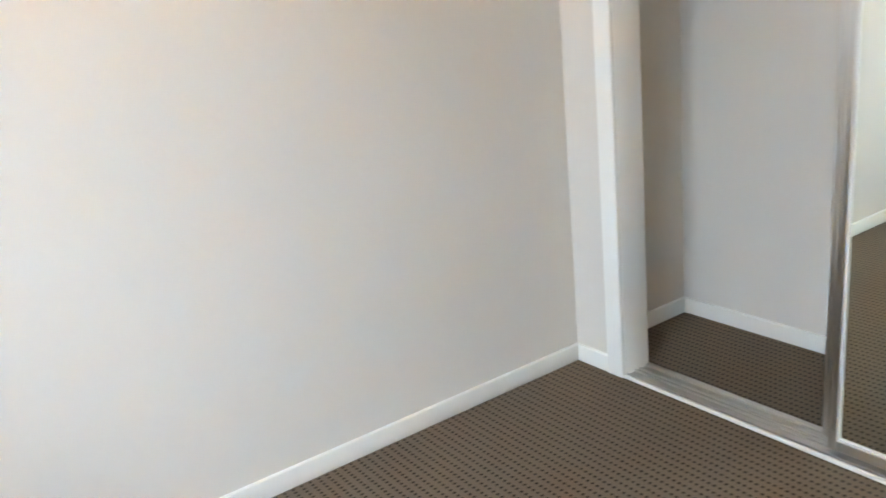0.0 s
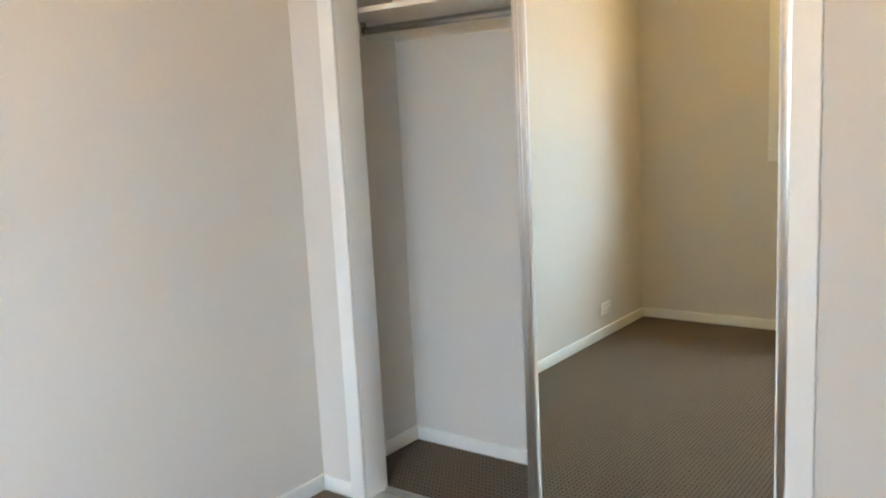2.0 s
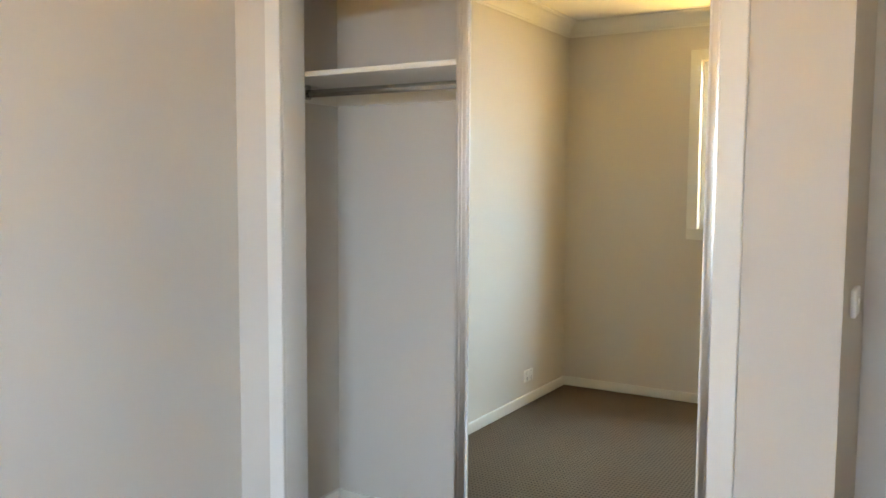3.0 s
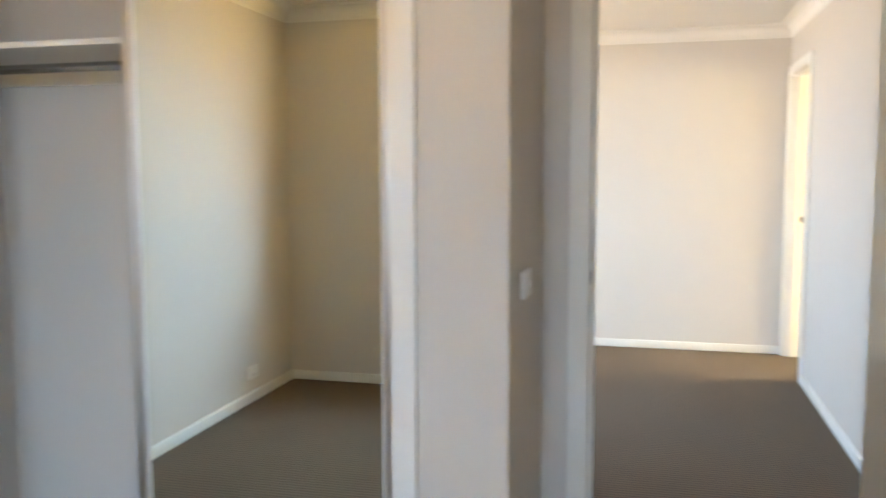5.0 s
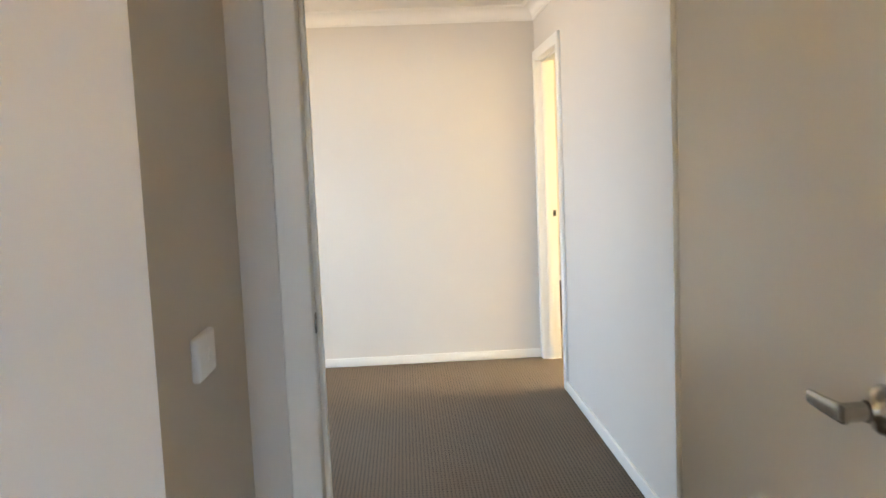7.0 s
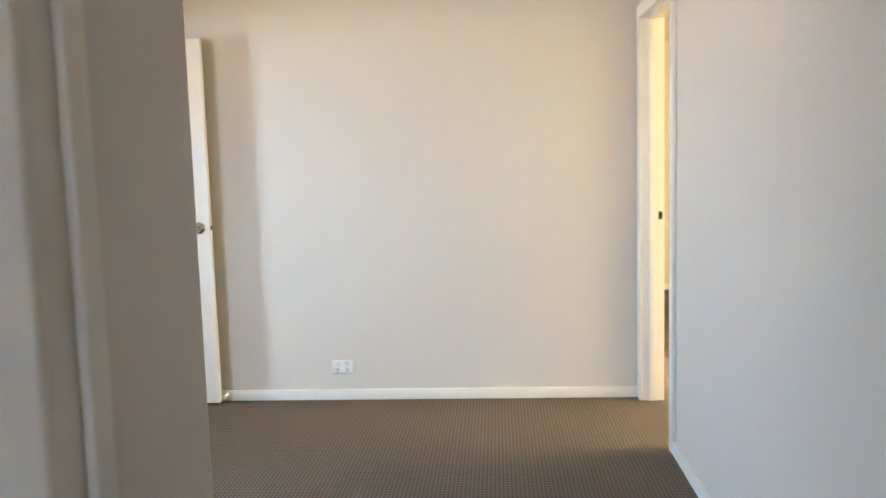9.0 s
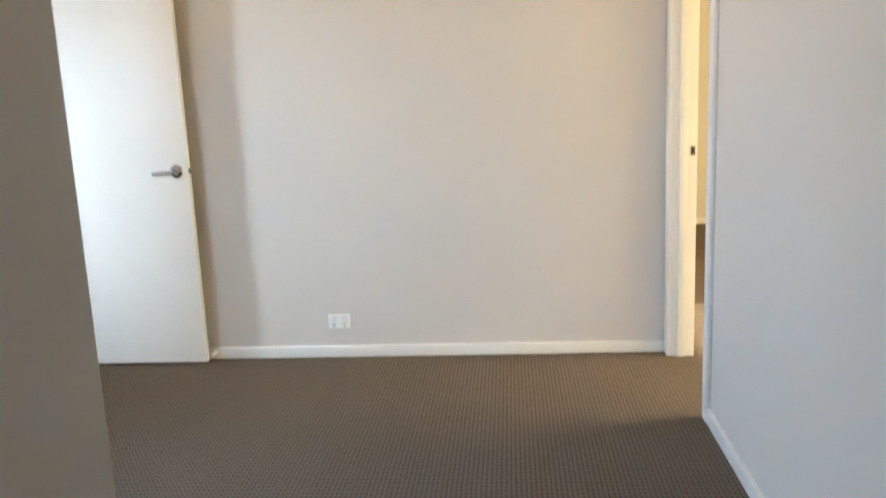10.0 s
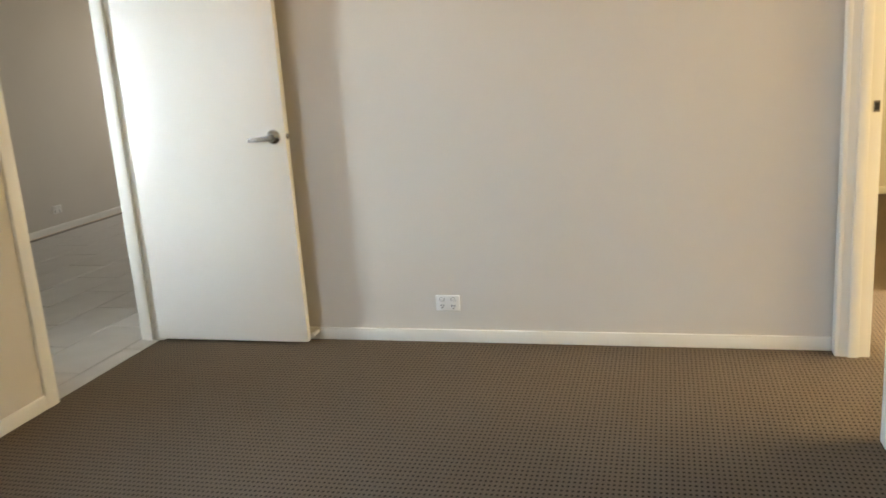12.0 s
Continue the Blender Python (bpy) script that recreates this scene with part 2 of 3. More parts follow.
def architrave(plane, axis, out, a0, a1, head, w=0.067, t=0.018, label="white painted architrave round the opening", sides=(1, 1), sill=0.0, foot=False):
    """Casing round an opening from a0 to a1. axis 'x': the wall runs along x at y = plane; out: +1 or -1, the side it stands out to."""
    group = empty("trim", Matrix(), label, "architrave", kind="structure")
    lo, hi = sorted((plane, plane + out * t))

    def board(p, q, z0, z1):
        if axis == 'x':
            return box(p, q, lo, hi, z0, z1, 0.004, 3)
        return box(lo, hi, p, q, z0, z1, 0.004, 3)
    if sides[0]:
        part("side_board", board(a0 - w, a0, sill, head + w), TRIM, group)
    if sides[1]:
        part("side_board", board(a1, a1 + w, sill, head + w), TRIM, group)
    part("head_board", board(a0, a1, head, head + w), TRIM, group)
    if foot:
        part("sill_board", board(a0 - (w if sides[0] else 0), a1 + (w if sides[1] else 0), sill - w, sill), TRIM, group)
    return group


# ---- floors, ceiling, ground ----
bm = bmesh.new()
add_box(bm, -0.02, 7.2, YB - 0.1, YP - 0.05, -0.10, 0.0)
add_box(bm, XW - 0.01, 7.2, YP - 0.05, 8.4, -0.10, 0.0)
thing("floor", bm, CARPET, "brown grey looped carpet, its rows of small pits painted dark for shade", "carpet", kind="structure", smooth=False)
thing("ceiling", box(-4.0, 7.2, YB - 0.1, 8.6, H, H + 0.12), CEIL, "flat white painted plasterboard ceiling", "ceiling", kind="structure", smooth=False)
thing("ground", box(-400, 400, -400, 400, -0.55, -0.40), DIRT, "dry sunlit earth and paving outside the house", "ground", kind="structure", smooth=False)

# ---- walls ----
WX0, WX1, WZ0, WZ1 = 0.875, 2.325, 1.095, 2.12     # bedroom window
wall("wall_bedroom_west", "off-white painted plasterboard bedroom wall", -0.10, 0.0, YB - 0.1, 0.78)
wall("wall_bedroom_south", "off-white painted bedroom wall with a window", 0.0, XBR, YB - 0.1, YB, [(WX0, WX1, WZ0, WZ1)])
wall("wall_bedroom_east", "off-white painted bedroom wall behind the open door", XBR, XBR + 0.1, YB - 0.1, YD + 0.09)
wall("wall_wardrobe_front", "off-white painted wall round the wardrobe opening", 0.0, XS, 0.0, 0.09, [(OX0 - 0.02, OX1 + 0.02, 0.0, DH + 0.07)])
wall("wall_wardrobe_back", "off-white painted wardrobe back wall", 0.0, XS - 0.09, YC, YC + 0.10)
wall("wall_switch", "off-white painted wall with a light switch", XS - 0.09, XS, 0.09, YD)
wall("wall_bedroom_door", "off-white painted wall round the bedroom doorway", XS - 0.09, XBR, YD, YD + 0.09, [(DX0 - 0.02, DX1 + 0.02, 0.0, DH + 0.02)])
bm = bmesh.new()
add_box(bm, XP - 0.10, XP, YD + 0.09, YP, 0, H + 0.1)
add_box(bm, XW, XP - 0.10, YP - 0.1, YP, 0, H + 0.1)
bmesh.ops.remove_doubles(bm, verts=bm.verts, dist=1e-5)
thing("wall_passage", bm, WALL, "off-white painted wall ending beside the passage", "wall", kind="structure", smooth=False)
LW = (1.82, 3.08, 1.06, 2.075)                   # lobby window
LJ0, LJ1 = 3.680, 4.455                          # doorway to the tiled room
RJ0, RJ1 = 3.696, 4.460                           # doorway to the east room
wall("wall_lobby_west", "off-white painted wall with a window and a doorway", XW - 0.11, XW, YP - 0.1, YF, [LW, (LJ0 - 0.02, LJ1 + 0.02, 0.0, DH + 0.02)])
wall("wall_lobby_north", "off-white painted wall with a double power point", -0.02, XE + 0.11, YF, YF + 0.09)
wall("wall_lobby_east", "off-white painted wall with a doorway near its end", XE, XE + 0.11, YD + 0.09, YF, [(RJ0 - 0.02, RJ1 + 0.02, 0.0, DH + 0.02)])
# the room beyond the east doorway
wall("wall_east_room_west", "off-white painted wall of the sunlit east room", XE, XE + 0.11, YF + 0.09, YR1)
wall("wall_east_room_north", "off-white painted wall of the sunlit east room", XE, XR1, YR1, YR1 + 0.1)
wall("wall_east_room_south", "off-white painted wall of the sunlit east room", XE + 0.11, XR1, 1.8, 1.9)
wall("wall_east_room_east", "unseen off-white painted wall with the added wide window", XR1, XR1 + 0.1, 1.8, YR1 + 0.1, [(2.0, 5.58, 0.85, 2.1)])
# the tiled room
wall("wall_tiled_room_west", "off-white painted wall with a power point", XT - 0.1, XT, 3.32, YT)
wall("wall_tiled_room_north", "off-white painted wall with a glazed sliding door", XT - 0.1, -0.02, YT, YT + 0.1, [(-2.68, -0.6, 0.0, 2.1)])
wall("wall_tiled_room_south", "off-white painted wall of the tiled room", XT, XW - 0.11, 3.32, 3.42, [(-2.7, -1.5, 0.3, 2.12)])
wall("wall_tiled_room_east", "off-white painted wall of the tiled room", -0.02, 0.09, YF + 0.09, YT)

# ---- cornices ----
for seg in [((0, YB), (0, 0), (1, 0)), ((0, YB), (XBR, YB), (0, 1)), ((XBR, YB), (XBR, YD), (-1, 0)), ((0, 0), (XS, 0), (0, -1)),
            ((XS, 0), (XS, YD), (1, 0)), ((XS, YD), (XBR, YD), (0, -1)), ((XW, YF), (XE, YF), (0, -1)), ((XE, YD + 0.09), (XE, YF), (-1, 0)),
            ((XW, YP), (XW, YF), (1, 0)), ((XW, YP), (XP, YP), (0, 1)), ((XP, YD + 0.09), (XP, YP), (1, 0)), ((XP, YD + 0.09), (XE, YD + 0.09), (0, 1))]:
    (ax, ay), (bx, by), (nx, ny) = seg
    cornice(ax, ay, bx, by, nx, ny)

# ---- skirting boards ----
AW = 0.067
for seg in [(0, YB, 0, 0, 1, 0), (0, YB, XBR, YB, 0, 1), (XBR, YB, XBR, YD, -1, 0), (BT, 0, OX0 - AW, 0, 0, -1), (OX1 + AW, 0, XS + BT, 0, 0, -1),
            (XS, 0, XS, YD, 1, 0), (XS + BT, YD, DX0 - AW, YD, 0, -1), (DX1 + AW, YD, XBR - BT, YD, 0, -1),
            (0.0, 0.115, 0.0, YC, 1, 0), (BT, YC, XS - 0.09, YC, 0, -1),
            (XP, YD + 0.115, XP, YP, 1, 0), (XW, YP, XP + BT, YP, 0, 1), (XW, YP + BT, XW, LJ0 - AW, 1, 0),
            (XW + BT, YF, XE - 0.019, YF, 0, -1), (XE, YD + 0.115, XE, RJ0 - AW, -1, 0), (XE + 0.11, YR1, XR1, YR1, 0, -1),
            (XE + 0.11, YF + 0.09, XE + 0.11, YR1, 1, 0), (XT, 3.42, XT, YT, 1, 0)]:
    skirting(*seg)

# ---- architraves and door linings ----
architrave(0.0, 'x', -1, OX0, OX1, DH + 0.05, label="white painted architrave round the wardrobe opening")
architrave(YD, 'x', -1, DX0, DX1, DH, label="white painted architrave round the bedroom doorway")
architrave(XW, 'y', 1, LJ0, LJ1, DH, label="white painted architrave round the tiled room doorway")
architrave(XE, 'y', -1, RJ0, RJ1, DH, label="white painted architrave round the east room doorway")
architrave(YB, 'x', 1, WX0, WX1, WZ1, label="white painted architrave round the bedroom window", sill=WZ0, foot=True)
architrave(XW, 'y', 1, LW[0], LW[1], LW[3], label="white painted architrave round the lobby window", sill=LW[2], foot=True)


def lining(axis, a0, a1, p0, p1, head, stop0, stop1, label):
    """The lining boards of a doorway from a0 to a1, through the wall from p0 to p1, with stops from stop0 to stop1."""
    g = empty("trim", Matrix(), label, "door lining", kind="structure")

    def b(s0, s1, q0, q1, z0, z1):
        return box(s0, s1, q0, q1, z0, z1, 0.0015) if axis == 'x' else box(q0, q1, s0, s1, z0, z1, 0.0015)
    part("jamb", b(a0 - 0.019, a0, p0, p1, 0, head), TRIM, g)
    part("jamb", b(a1, a1 + 0.019, p0, p1, 0, head), TRIM, g)
    part("head_jamb", b(a0 - 0.019, a1 + 0.019, p0, p1, head, head + 0.019), TRIM, g)
    if stop1 > stop0:
        part("door_stop", b(a0, a0 + 0.011, stop0, stop1, 0, head), TRIM, g)
        part("door_stop", b(a1 - 0.011, a1, stop0, stop1, 0, head), TRIM, g)
        part("door_stop", b(a0 + 0.011, a1 - 0.011, stop0, stop1, head - 0.011, head), TRIM, g)
    return g


g = lining('x', OX0, OX1, 0.0, 0.112, DH + 0.05, 0, 0, "white painted lining boards of the wardrobe opening")
g1 = lining('x', DX0, DX1, YD - 0.001, YD + 0.093, DH, YD + 0.04, YD + 0.075, "white painted door lining with a strike plate")
g2 = lining('y', LJ0, LJ1, XW - 0.115, XW + 0.001, DH, XW - 0.08, XW - 0.04, "white painted door lining of the tiled room doorway")
g3 = lining('y', RJ0, RJ1, XE - 0.001, XE + 0.115, DH, XE + 0.03, XE + 0.07, "white painted door lining with a steel strike plate")
# edge of the casing on the passage side of the bedroom doorway
part("side_board", box(XP + 0.002, DX0 - 0.004, YD + 0.091, YD + 0.108, 0, DH, 0.003), TRIM, g1)


def strike(parent, m):
    p = part("strike_plate", box(-0.0015, 0.0015, -0.011, 0.011, -0.022, 0.022, 0.001), BRASS, parent, "small steel strike plate")
    p.matrix_local = m
    h = part("latch_hole", box(-0.0022, 0.0022, -0.0075, 0.0075, -0.014, 0.014), SLOT, p, "dark latch hole", smooth=False)
    return p


s = strike(g1, pose(DX0 + 0.001, YD + 0.022, 1.040))
part("strike_lip", box(0, 0.004, -0.028, -0.010, -0.012, 0.012, 0.001), STEEL, s)
strike(g3, pose(XE + 0.095, RJ1 - 0.001, 1.016, 0, 0, 90))


# ---- doors ----
def lever_handle(parent, x, z, face, side, steel):
    """A lever handle on the leaf's face at y = face; side: the way y points out of the leaf; the lever runs towards -x."""
    s = 1 if side > 0 else -1
    turn = pose(x, face, z, -90 * s, 0, 0)
    rose = part("door_handle", cyl(0.034, 0.0325, 0.005, turn, 40, 0.002), steel, parent, "satin chrome lever door handle")
    bm = bmesh.new()
    flare = []
    for r, d in ((0.0325, 0.0045), (0.0310, 0.0075), (0.0265, 0.0105), (0.0205, 0.0140), (0.0165, 0.0185), (0.0150, 0.0240)):
        flare.append([bm.verts.new((x + r * math.cos(2 * math.pi * k / 36), face + s * d, z + r * math.sin(2 * math.pi * k / 36))) for k in range(36)])
    for r0, r1 in zip(flare, flare[1:]):
        for k in range(36):
            bm.faces.new((r0[k], r0[(k + 1) % 36], r1[(k + 1) % 36], r1[k]))
    bm.faces.new(flare[0])
    bm.faces.new(flare[-1])
    part("rose_dome", bm, steel, rose)
    # solid black ring, its colour standing for the shade in the gap
    part("collar", cyl(0.0135, 0.0135, 0.003, pose(x, face + s * 0.0238, z, -90 * s), 28), DARK_GAP, rose, "black ring in place of the shaded gap behind the lever")
    part("neck", cyl(0.0128, 0.0128, 0.034, pose(x, face + s * 0.0266, z, -90 * s), 28, 0.001), steel, rose)
    bm = bmesh.new()
    rings = []
    for u, hz, ty in ((0.0, 0.0105, 0.0040), (0.03, 0.0128, 0.0058), (0.12, 0.0126, 0.0058), (0.5, 0.0112, 0.0050), (0.96, 0.0098, 0.0042), (1.0, 0.0080, 0.0030)):
        px = x + 0.0125 - 0.120 * u
        py = face + s * (0.0565 - 0.010 * u * u)
        ring = []
        for k in range(16):
            a = 2 * math.pi * k / 16
            ca, sa = math.cos(a), math.sin(a)
            ring.append(bm.verts.new((px, py + ty * math.copysign(abs(ca) ** 0.5, ca), z - 0.007 * u + hz * math.copysign(abs(sa) ** 0.5, sa))))
        rings.append(ring)
    for r0, r1 in zip(rings, rings[1:]):
        for k in range(16):
            bm.faces.new((r0[k], r0[(k + 1) % 16], r1[(k + 1) % 16], r1[k]))
    bm.faces.new(rings[0])
    bm.faces.new(rings[-1])
    part("lever", bm, steel, rose)
    return rose


def door_leaf(name, label, m, w=0.82, h=2.03, t=0.035, hinges=True, hz=1.005):
    """A flush leaf: the hinge edge at x = 0, running along +x to w, its thickness along y from 0 to t."""
    leaf = thing(name, box(0.0, w, 0.0, t, 0.014, h, 0.0018, 2), DOORP, label, "door", kind="structure")
    leaf.matrix_world = m
    lever_handle(leaf, w - 0.06, hz, 0.0, -1, STEEL)
    lever_handle(leaf, w - 0.06, hz, t, 1, STEEL)
    part("latch_plate", cyl(0.0140, 0.0140, 0.0014, pose(w - 0.0002, t / 2, hz, 0, 90, 0), 24), BRASS, leaf, "round dark steel latch face plate")
    part("latch_bolt", box(w, w + 0.009, t / 2 - 0.0065, t / 2 + 0.0065, hz - 0.009, hz + 0.009, 0.002), STEEL, leaf)
    if hinges:
        for z in (0.25, 1.02, 1.80):
            part("hinge", cyl(0.006, 0.006, 0.09, pose(-0.002, t + 0.004, z)), STEEL, leaf)
    return leaf


def leaf_pose(hx, hy, ex, ey):
    return pose(hx, hy, 0, 0, 0, math.degrees(math.atan2(ey - hy, ex - hx)))


BD = (2.938, 0.620, 2.943, -0.212)
door_1 = door_leaf("door_1", "white painted flush bedroom door standing wide open", leaf_pose(*BD) @ pose(0, 0, 0), w=math.hypot(BD[2] - BD[0], BD[3] - BD[1]), hz=1.038)
door_2 = door_leaf("door_2", "white painted flush door folded open against the wall", pose(0.099, 4.440, 0), w=0.818, hz=1.006)
tagged(door_1, category="door")

# small white stop on the skirting behind the second door
ds = thing("door_stop", cyl(0.011, 0.008, 0.052, pose(0.932, YF - BT, 0.04, 90, 0, 0), 20, 0.002), PLASTIC, "small white door stop on the skirting board", "door stop")
part("cap", cyl(0.011, 0.011, 0.010, pose(0.932, YF - BT - 0.052, 0.04, 90, 0, 0), 20, 0.002), PLASTIC, ds)

# ---- wardrobe: track, sliding mirror doors, shelf and rail ----
track = thing("door_track", box(OX0, OX1, 0.002, 0.112, 0.0, 0.006, 0.001), ALU, "bright aluminium sliding door track on the floor", "door track", kind="structure")
part("front_lip", box(OX0, OX1, -0.012, -0.003, 0.0, 0.012, 0.002), TRIM, track, "white edge strip of the track")
part("front_slot", box(OX0, OX1, -0.003, 0.003, 0.0, 0.0065), SLOT, track, "dark joint along the strip", smooth=False)
for y in (0.006, 0.043, 0.064):
    part("track_rib", box(OX0, OX1, y - 0.0020, y + 0.0020, 0.005, 0.013, 0.0008), ALU, track)
part("back_lip", box(OX0, OX1, 0.094, 0.114, 0.004, 0.015, 0.004, 3), ALU, track)
ttop = thing("door_track", box(OX0, OX1, 0.0, 0.105, DH - 0.01, DH + 0.05, 0.002), ALU, "bright aluminium sliding door head track", "door track", kind="structure")


def mirror_door(x0, x1, y, label):
    """A framed mirror sliding door whose glass lies at y."""
    d = empty("sliding_mirror_door", pose((x0 + x1) / 2, y, 0.018), label, "mirror door", "wardrobe sliding doors")
    inv = d.matrix_world.inverted()

    def put(name, bm, m, label=""):
        bmesh.ops.transform(bm, matrix=inv, verts=bm.verts)
        return part(name, bm, m, d, label)
    z0, z1 = 0.018, DH - 0.004
    put("mirror", box(x0 + 0.012, x1 - 0.012, y, y + 0.004, z0 + 0.01, z1 - 0.01), MIRROR, "clear silvered mirror glass").data.polygons.foreach_set("use_smooth", [False] * 6)
    for a, s in ((x0, 1), (x1, -1)):
        lo, hi = sorted((a, a + s * 0.027))
        put("stile", box(lo, hi, y - 0.010, y + 0.022, z0, z1, 0.003, 3), ALU, "brushed aluminium stile")
        lo, hi = sorted((a + s * 0.009, a + s * 0.012))
        put("stile_ridge", box(lo, hi, y - 0.0125, y - 0.009, z0, z1, 0.001), ALU)
        lo, hi = sorted((a + s * 0.027, a + s * 0.033))
        put("glazing_bead", box(lo, hi, y - 0.006, y + 0.010, z0 + 0.030, z1 - 0.030, 0.002, 2), BLIND, "pale glazing bead")
    put("bottom_rail", box(x0 + 0.027, x1 - 0.027, y - 0.009, y + 0.018, z0, z0 + 0.030, 0.003), ALU)
    put("bottom_bead", box(x0 + 0.033, x1 - 0.033, y - 0.006, y + 0.010, z0 + 0.030, z0 + 0.036, 0.002), BLIND)
    put("top_rail", box(x0 + 0.027, x1 - 0.027, y - 0.009, y + 0.018, z1 - 0.030, z1, 0.003), ALU)
    return d


mirror_door(0.906, 1.674, 0.031, "sliding wardrobe door of mirror glass in an aluminium frame")
mirror_door(0.866, 1.640, 0.080, "second sliding mirror door parked behind the first")

SZ = 1.752
thing("wardrobe_shelf", box(0.0, XS - 0.09, 0.15, YC, SZ, SZ + 0.018, 0.0012), SHELF, "white melamine wardrobe shelf above the hanging rail", "shelf")
thing("shelf_cleat", box(0.0, XS - 0.09, YC - 0.018, YC, SZ - 0.067, SZ, 0.0015), TRIM, "white painted cleat under the shelf at the back", "shelf cleat")
thing("shelf_cleat", box(0.0, 0.018, 0.17, YC - 0.018, SZ - 0.067, SZ, 0.0015), TRIM, "white painted cleat under the shelf at the side", "shelf cleat")
bm = cyl(0.015, 0.015, XS - 0.09 - 0.018, pose(0, 0, 0), 24)
bmesh.ops.scale(bm, verts=bm.verts, vec=(1.0, 0.55, 1.0))
bmesh.ops.transform(bm, matrix=pose(0.018, 0.36, SZ - 0.034, 0, 90, 0), verts=bm.verts)
rail = thing("hanging_rail", bm, STEEL, "chrome oval hanging rail under the wardrobe shelf", "clothes rail")
part("end_socket", box(0.018, 0.028, 0.343, 0.377, SZ - 0.056, SZ, 0.004), STEEL, rail)


# ---- windows ----
def window(name, axis, a0, a1, z0, z1, p0, p1, out, label, mullions=(0.5,)):
    """A sliding window; the frame lies between p0 and p1 through the wall."""
    w = empty(name, Matrix(), label, "window", kind="structure")

    def b(s0, s1, q0, q1, u0, u1, bev=0.002):
        return box(s0, s1, q0, q1, u0, u1, bev) if axis == 'x' else box(q0, q1, s0, s1, u0, u1, bev)
    f = 0.038
    fr = part("window_frame", b(a0, a0 + f, p0, p1, z0, z1), BLIND, w)
    part("frame_side", b(a1 - f, a1, p0, p1, z0, z1), BLIND, fr)
    part("frame_head", b(a0 + f, a1 - f, p0, p1, z1 - f, z1), BLIND, fr)
    part("frame_sill", b(a0 + f, a1 - f, p0, p1, z0, z0 + f), BLIND, fr)
    mid = (p0 + p1) / 2
    cuts = [a0 + f] + [a0 + (a1 - a0) * k for k in mullions] + [a1 - f]
    for i, (c0, c1) in enumerate(zip(cuts, cuts[1:])):
        off = 0.010 if i % 2 else -0.010
        pane = part("pane", b(c0, c1, mid + off - 0.002, mid + off + 0.002, z0 + f, z1 - f, 0), GLASS, w, "clear window glass", smooth=False)
        pane.visible_shadow = False
        if i:
            part("sash_stile", b(c0 - 0.018, c0 + 0.018, mid - 0.016, mid + 0.016, z0 + f, z1 - f), BLIND, w)
    return w


window("window_1", 'x', WX0, WX1, WZ0, WZ1, YB - 0.095, YB - 0.045, -1, "white aluminium sliding window in the bedroom")
window("window_2", 'y', LW[0], LW[1], LW[2], LW[3], XW - 0.105, XW - 0.055, -1, "white aluminium sliding window in the lobby")
# window_3 is unseen; wall and width chosen to admit the sun patch
window("window_3", 'y', 2.0, 5.58, 0.85, 2.1, XR1 + 0.03, XR1 + 0.08, 1, "unseen white aluminium window added to let sun into the east room", (0.33, 0.66))
window("window_5", 'x', -2.7, -1.5, 0.3, 2.12, 3.33, 3.38, -1, "white aluminium window lighting the tiled room")
window("window_4", 'x', -2.68, -0.6, 0.0, 2.1, YT + 0.03, YT + 0.08, 1, "glazed aluminium sliding door of the tiled room", (0.34, 0.67))


# ---- power points and switches ----
def power_point(m, label, w=0.116, h=0.073, gangs=2):
    """The plate lies in x and z, and stands out towards -y."""
    p = empty("power_point", m, label, "power point")
    part("plate", box(-w / 2, w / 2, -0.009, 0.0, -h / 2, h / 2, 0.003, 3), PLASTIC, p)
    for i in range(gangs):
        cx = (i - (gangs - 1) / 2) * w * 0.46
        part("rocker_gap", box(cx - 0.0105, cx + 0.0105, -0.0094, -0.0085, h * 0.16 - 0.002, h * 0.16 + 0.015), GROUT, p, smooth=False)
        part("rocker", box(cx - 0.0085, cx + 0.0085, -0.0135, -0.008, h * 0.16, h * 0.16 + 0.013, 0.0015), PLASTIC, p)
        for (dx, dz, an) in ((-0.0065, -0.012, 30), (0.0065, -0.012, -30), (0.0, -0.024, 0)):
            bm = box(-0.0021, 0.0021, -0.0098, -0.0085, -0.0048, 0.0048)
            bmesh.ops.transform(bm, matrix=pose(cx + dx, 0, dz, 0, an, 0), verts=bm.verts)
            part("socket_slot", bm, SLOT, p, smooth=False)
    return p


power_point(pose(1.603, YF, 0.190), "white double power point on the lobby wall")
power_point(pose(0.0, -2.395, 0.176, 0, 0, 90), "white double power point on the bedroom wall")
power_point(pose(XT, 7.22, 0.200, 0, 0, 90), "white power point on the tiled room wall")


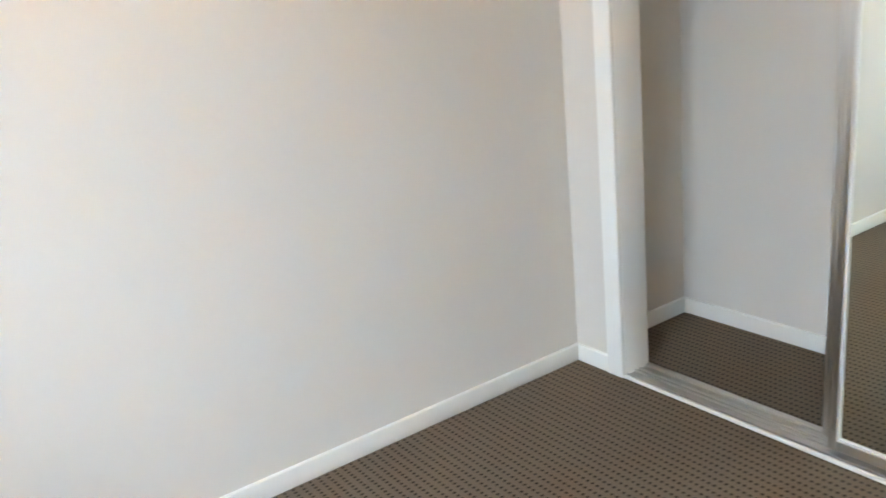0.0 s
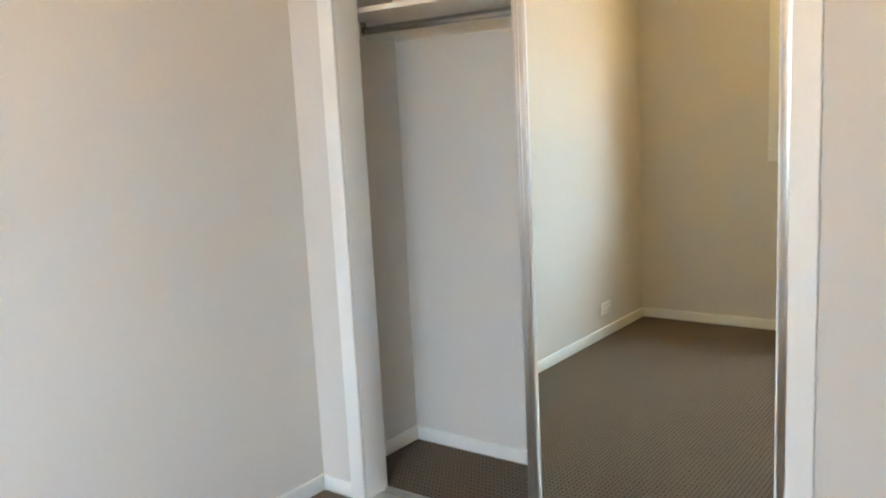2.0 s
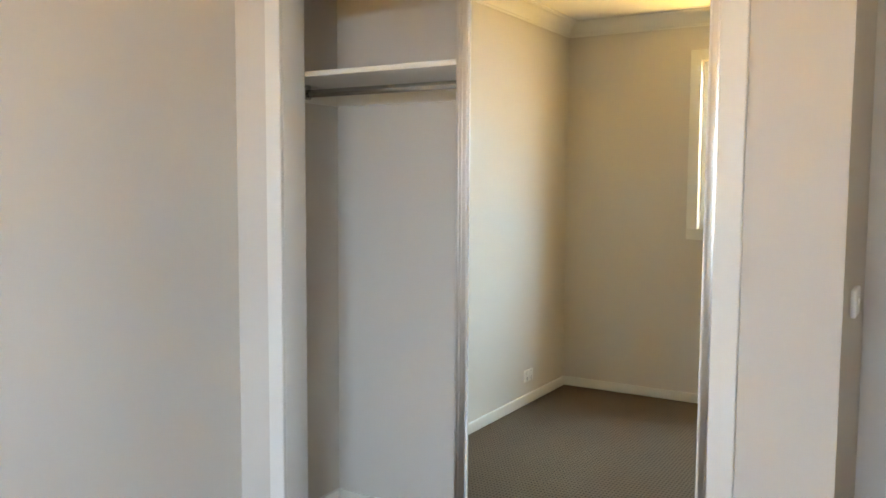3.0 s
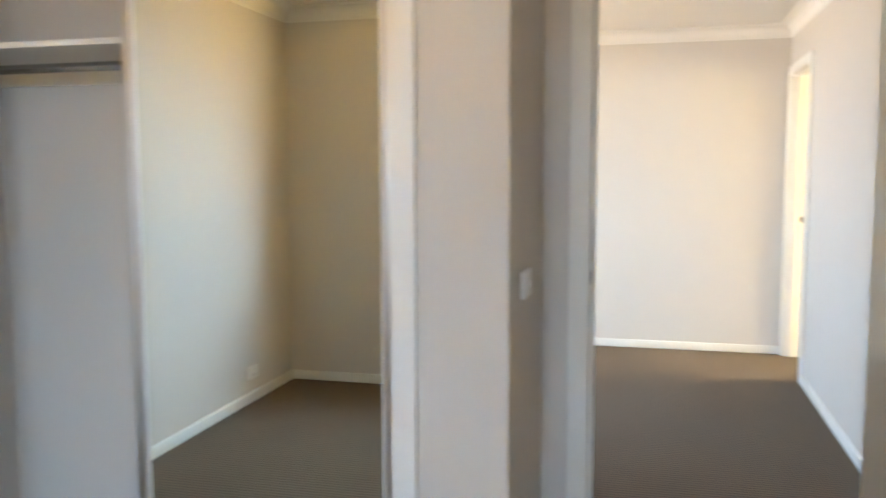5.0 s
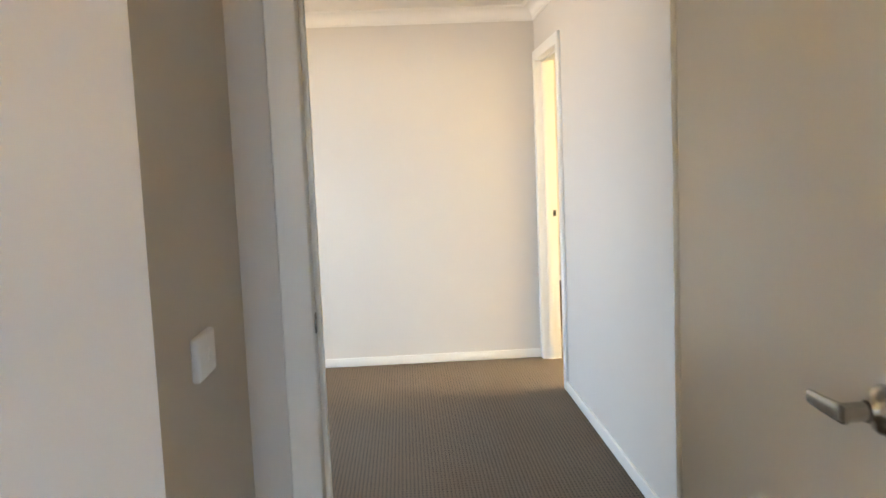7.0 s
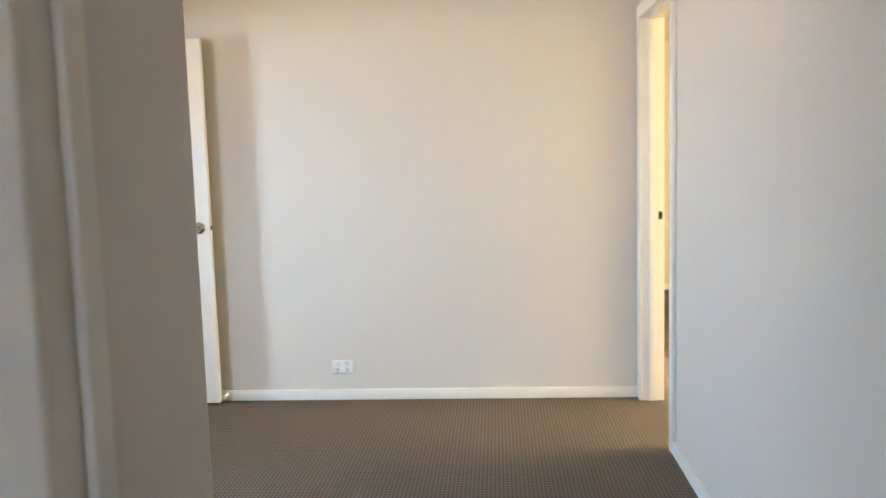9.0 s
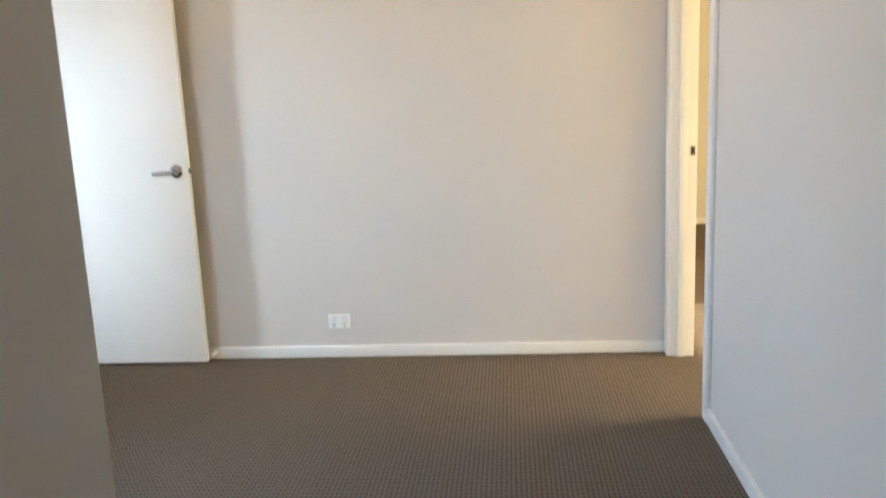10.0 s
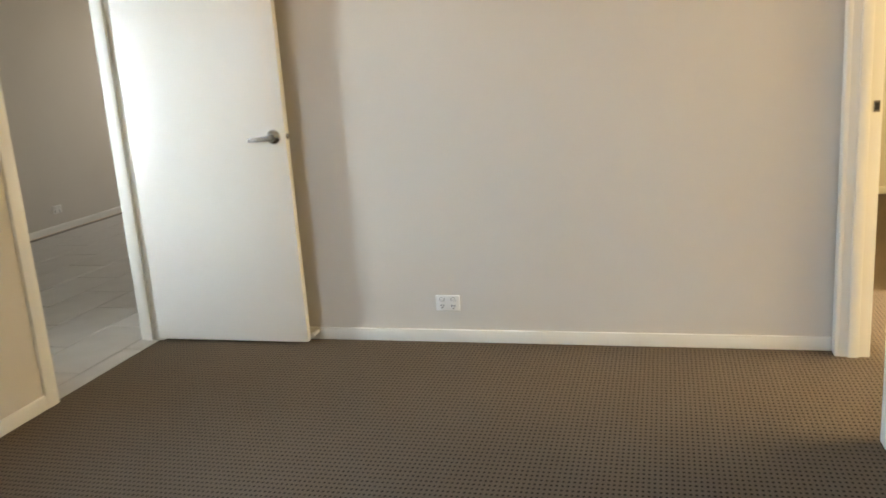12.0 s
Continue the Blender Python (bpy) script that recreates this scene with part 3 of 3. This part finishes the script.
def light_switch(m, label):
    p = empty("light_switch", m, label, "light switch")
    part("plate", box(-0.058, 0.058, -0.015, 0.0, -0.0375, 0.0375, 0.006, 4), PLASTIC, p)
    part("rocker", box(-0.0060, 0.0060, -0.0185, -0.013, -0.010, 0.010, 0.002), PLASTIC, p)
    return p


light_switch(pose(XS, 0.240, 1.072, 0, 0, 90), "white light switch plate with one rocker")
light_switch(pose(XW, 3.425, 1.07, 0, 0, 90), "white light switch plate beside the doorway")

# ---- fence beyond the glazed door ----
FENCE = mat("fence_steel", (0.16, 0.17, 0.19), 0.5, var=0.05, scale=2)
fence = empty("fence", pose(-2.0, 11.6, -0.4), "dark blue grey steel sheet fence outside the glazed door", "fence")
for i in range(9):
    part("post", box(-4.0 + i, -3.94 + i, -0.03, 0.03, 0.0, 1.85, 0.004), FENCE, fence)
for i in range(8):
    bm = bmesh.new()
    for k in range(6):
        x0 = -3.94 + i + k * 0.157
        add_box(bm, x0, x0 + 0.08, -0.014, -0.010, 0.05, 1.78)
        add_box(bm, x0 + 0.08, x0 + 0.157, 0.010, 0.014, 0.05, 1.78)
        add_box(bm, x0 + 0.078, x0 + 0.082, -0.012, 0.012, 0.05, 1.78)
    part("fence_panel", bm, FENCE, fence, smooth=False)

# ---- tiled floor ----
bed = thing("floor_tiles", box(XT, XW - 0.012, 3.42, YT, -0.10, -0.006), GROUT, "pale grey rectangular floor tiles with thin joints", "tiled floor", kind="structure", smooth=False)
TW, TL, GAP = 0.33, 0.66, 0.007
tile_mesh = mesh_of("tile", box(GAP / 2, TL - GAP / 2, GAP / 2, TW - GAP / 2, -0.006, 0.0, 0.001, 1), TILE)
# a cut strip at the doorway, then whole tiles in rows broken at half their length
strip_mesh = mesh_of("tile", box(GAP / 2, TL - GAP / 2, GAP / 2, 0.115 - GAP / 2, -0.006, 0.0, 0.001, 1), TILE)
for i in range(13):
    x1 = XW - 0.012 - (0.115 + (i - 1) * TW if i else 0.0)
    for k in range(13):
        y0 = 3.66 + k * TL - (i % 2) * TL * 0.5
        if y0 < 3.3 or y0 + TL > YT + 0.01 or x1 - TW < XT - 0.1:
            continue
        tl = new("tile", tile_mesh if i else strip_mesh)
        tl.parent = bed
        tl.matrix_local = pose(x1, y0, 0, 0, 0, 90)
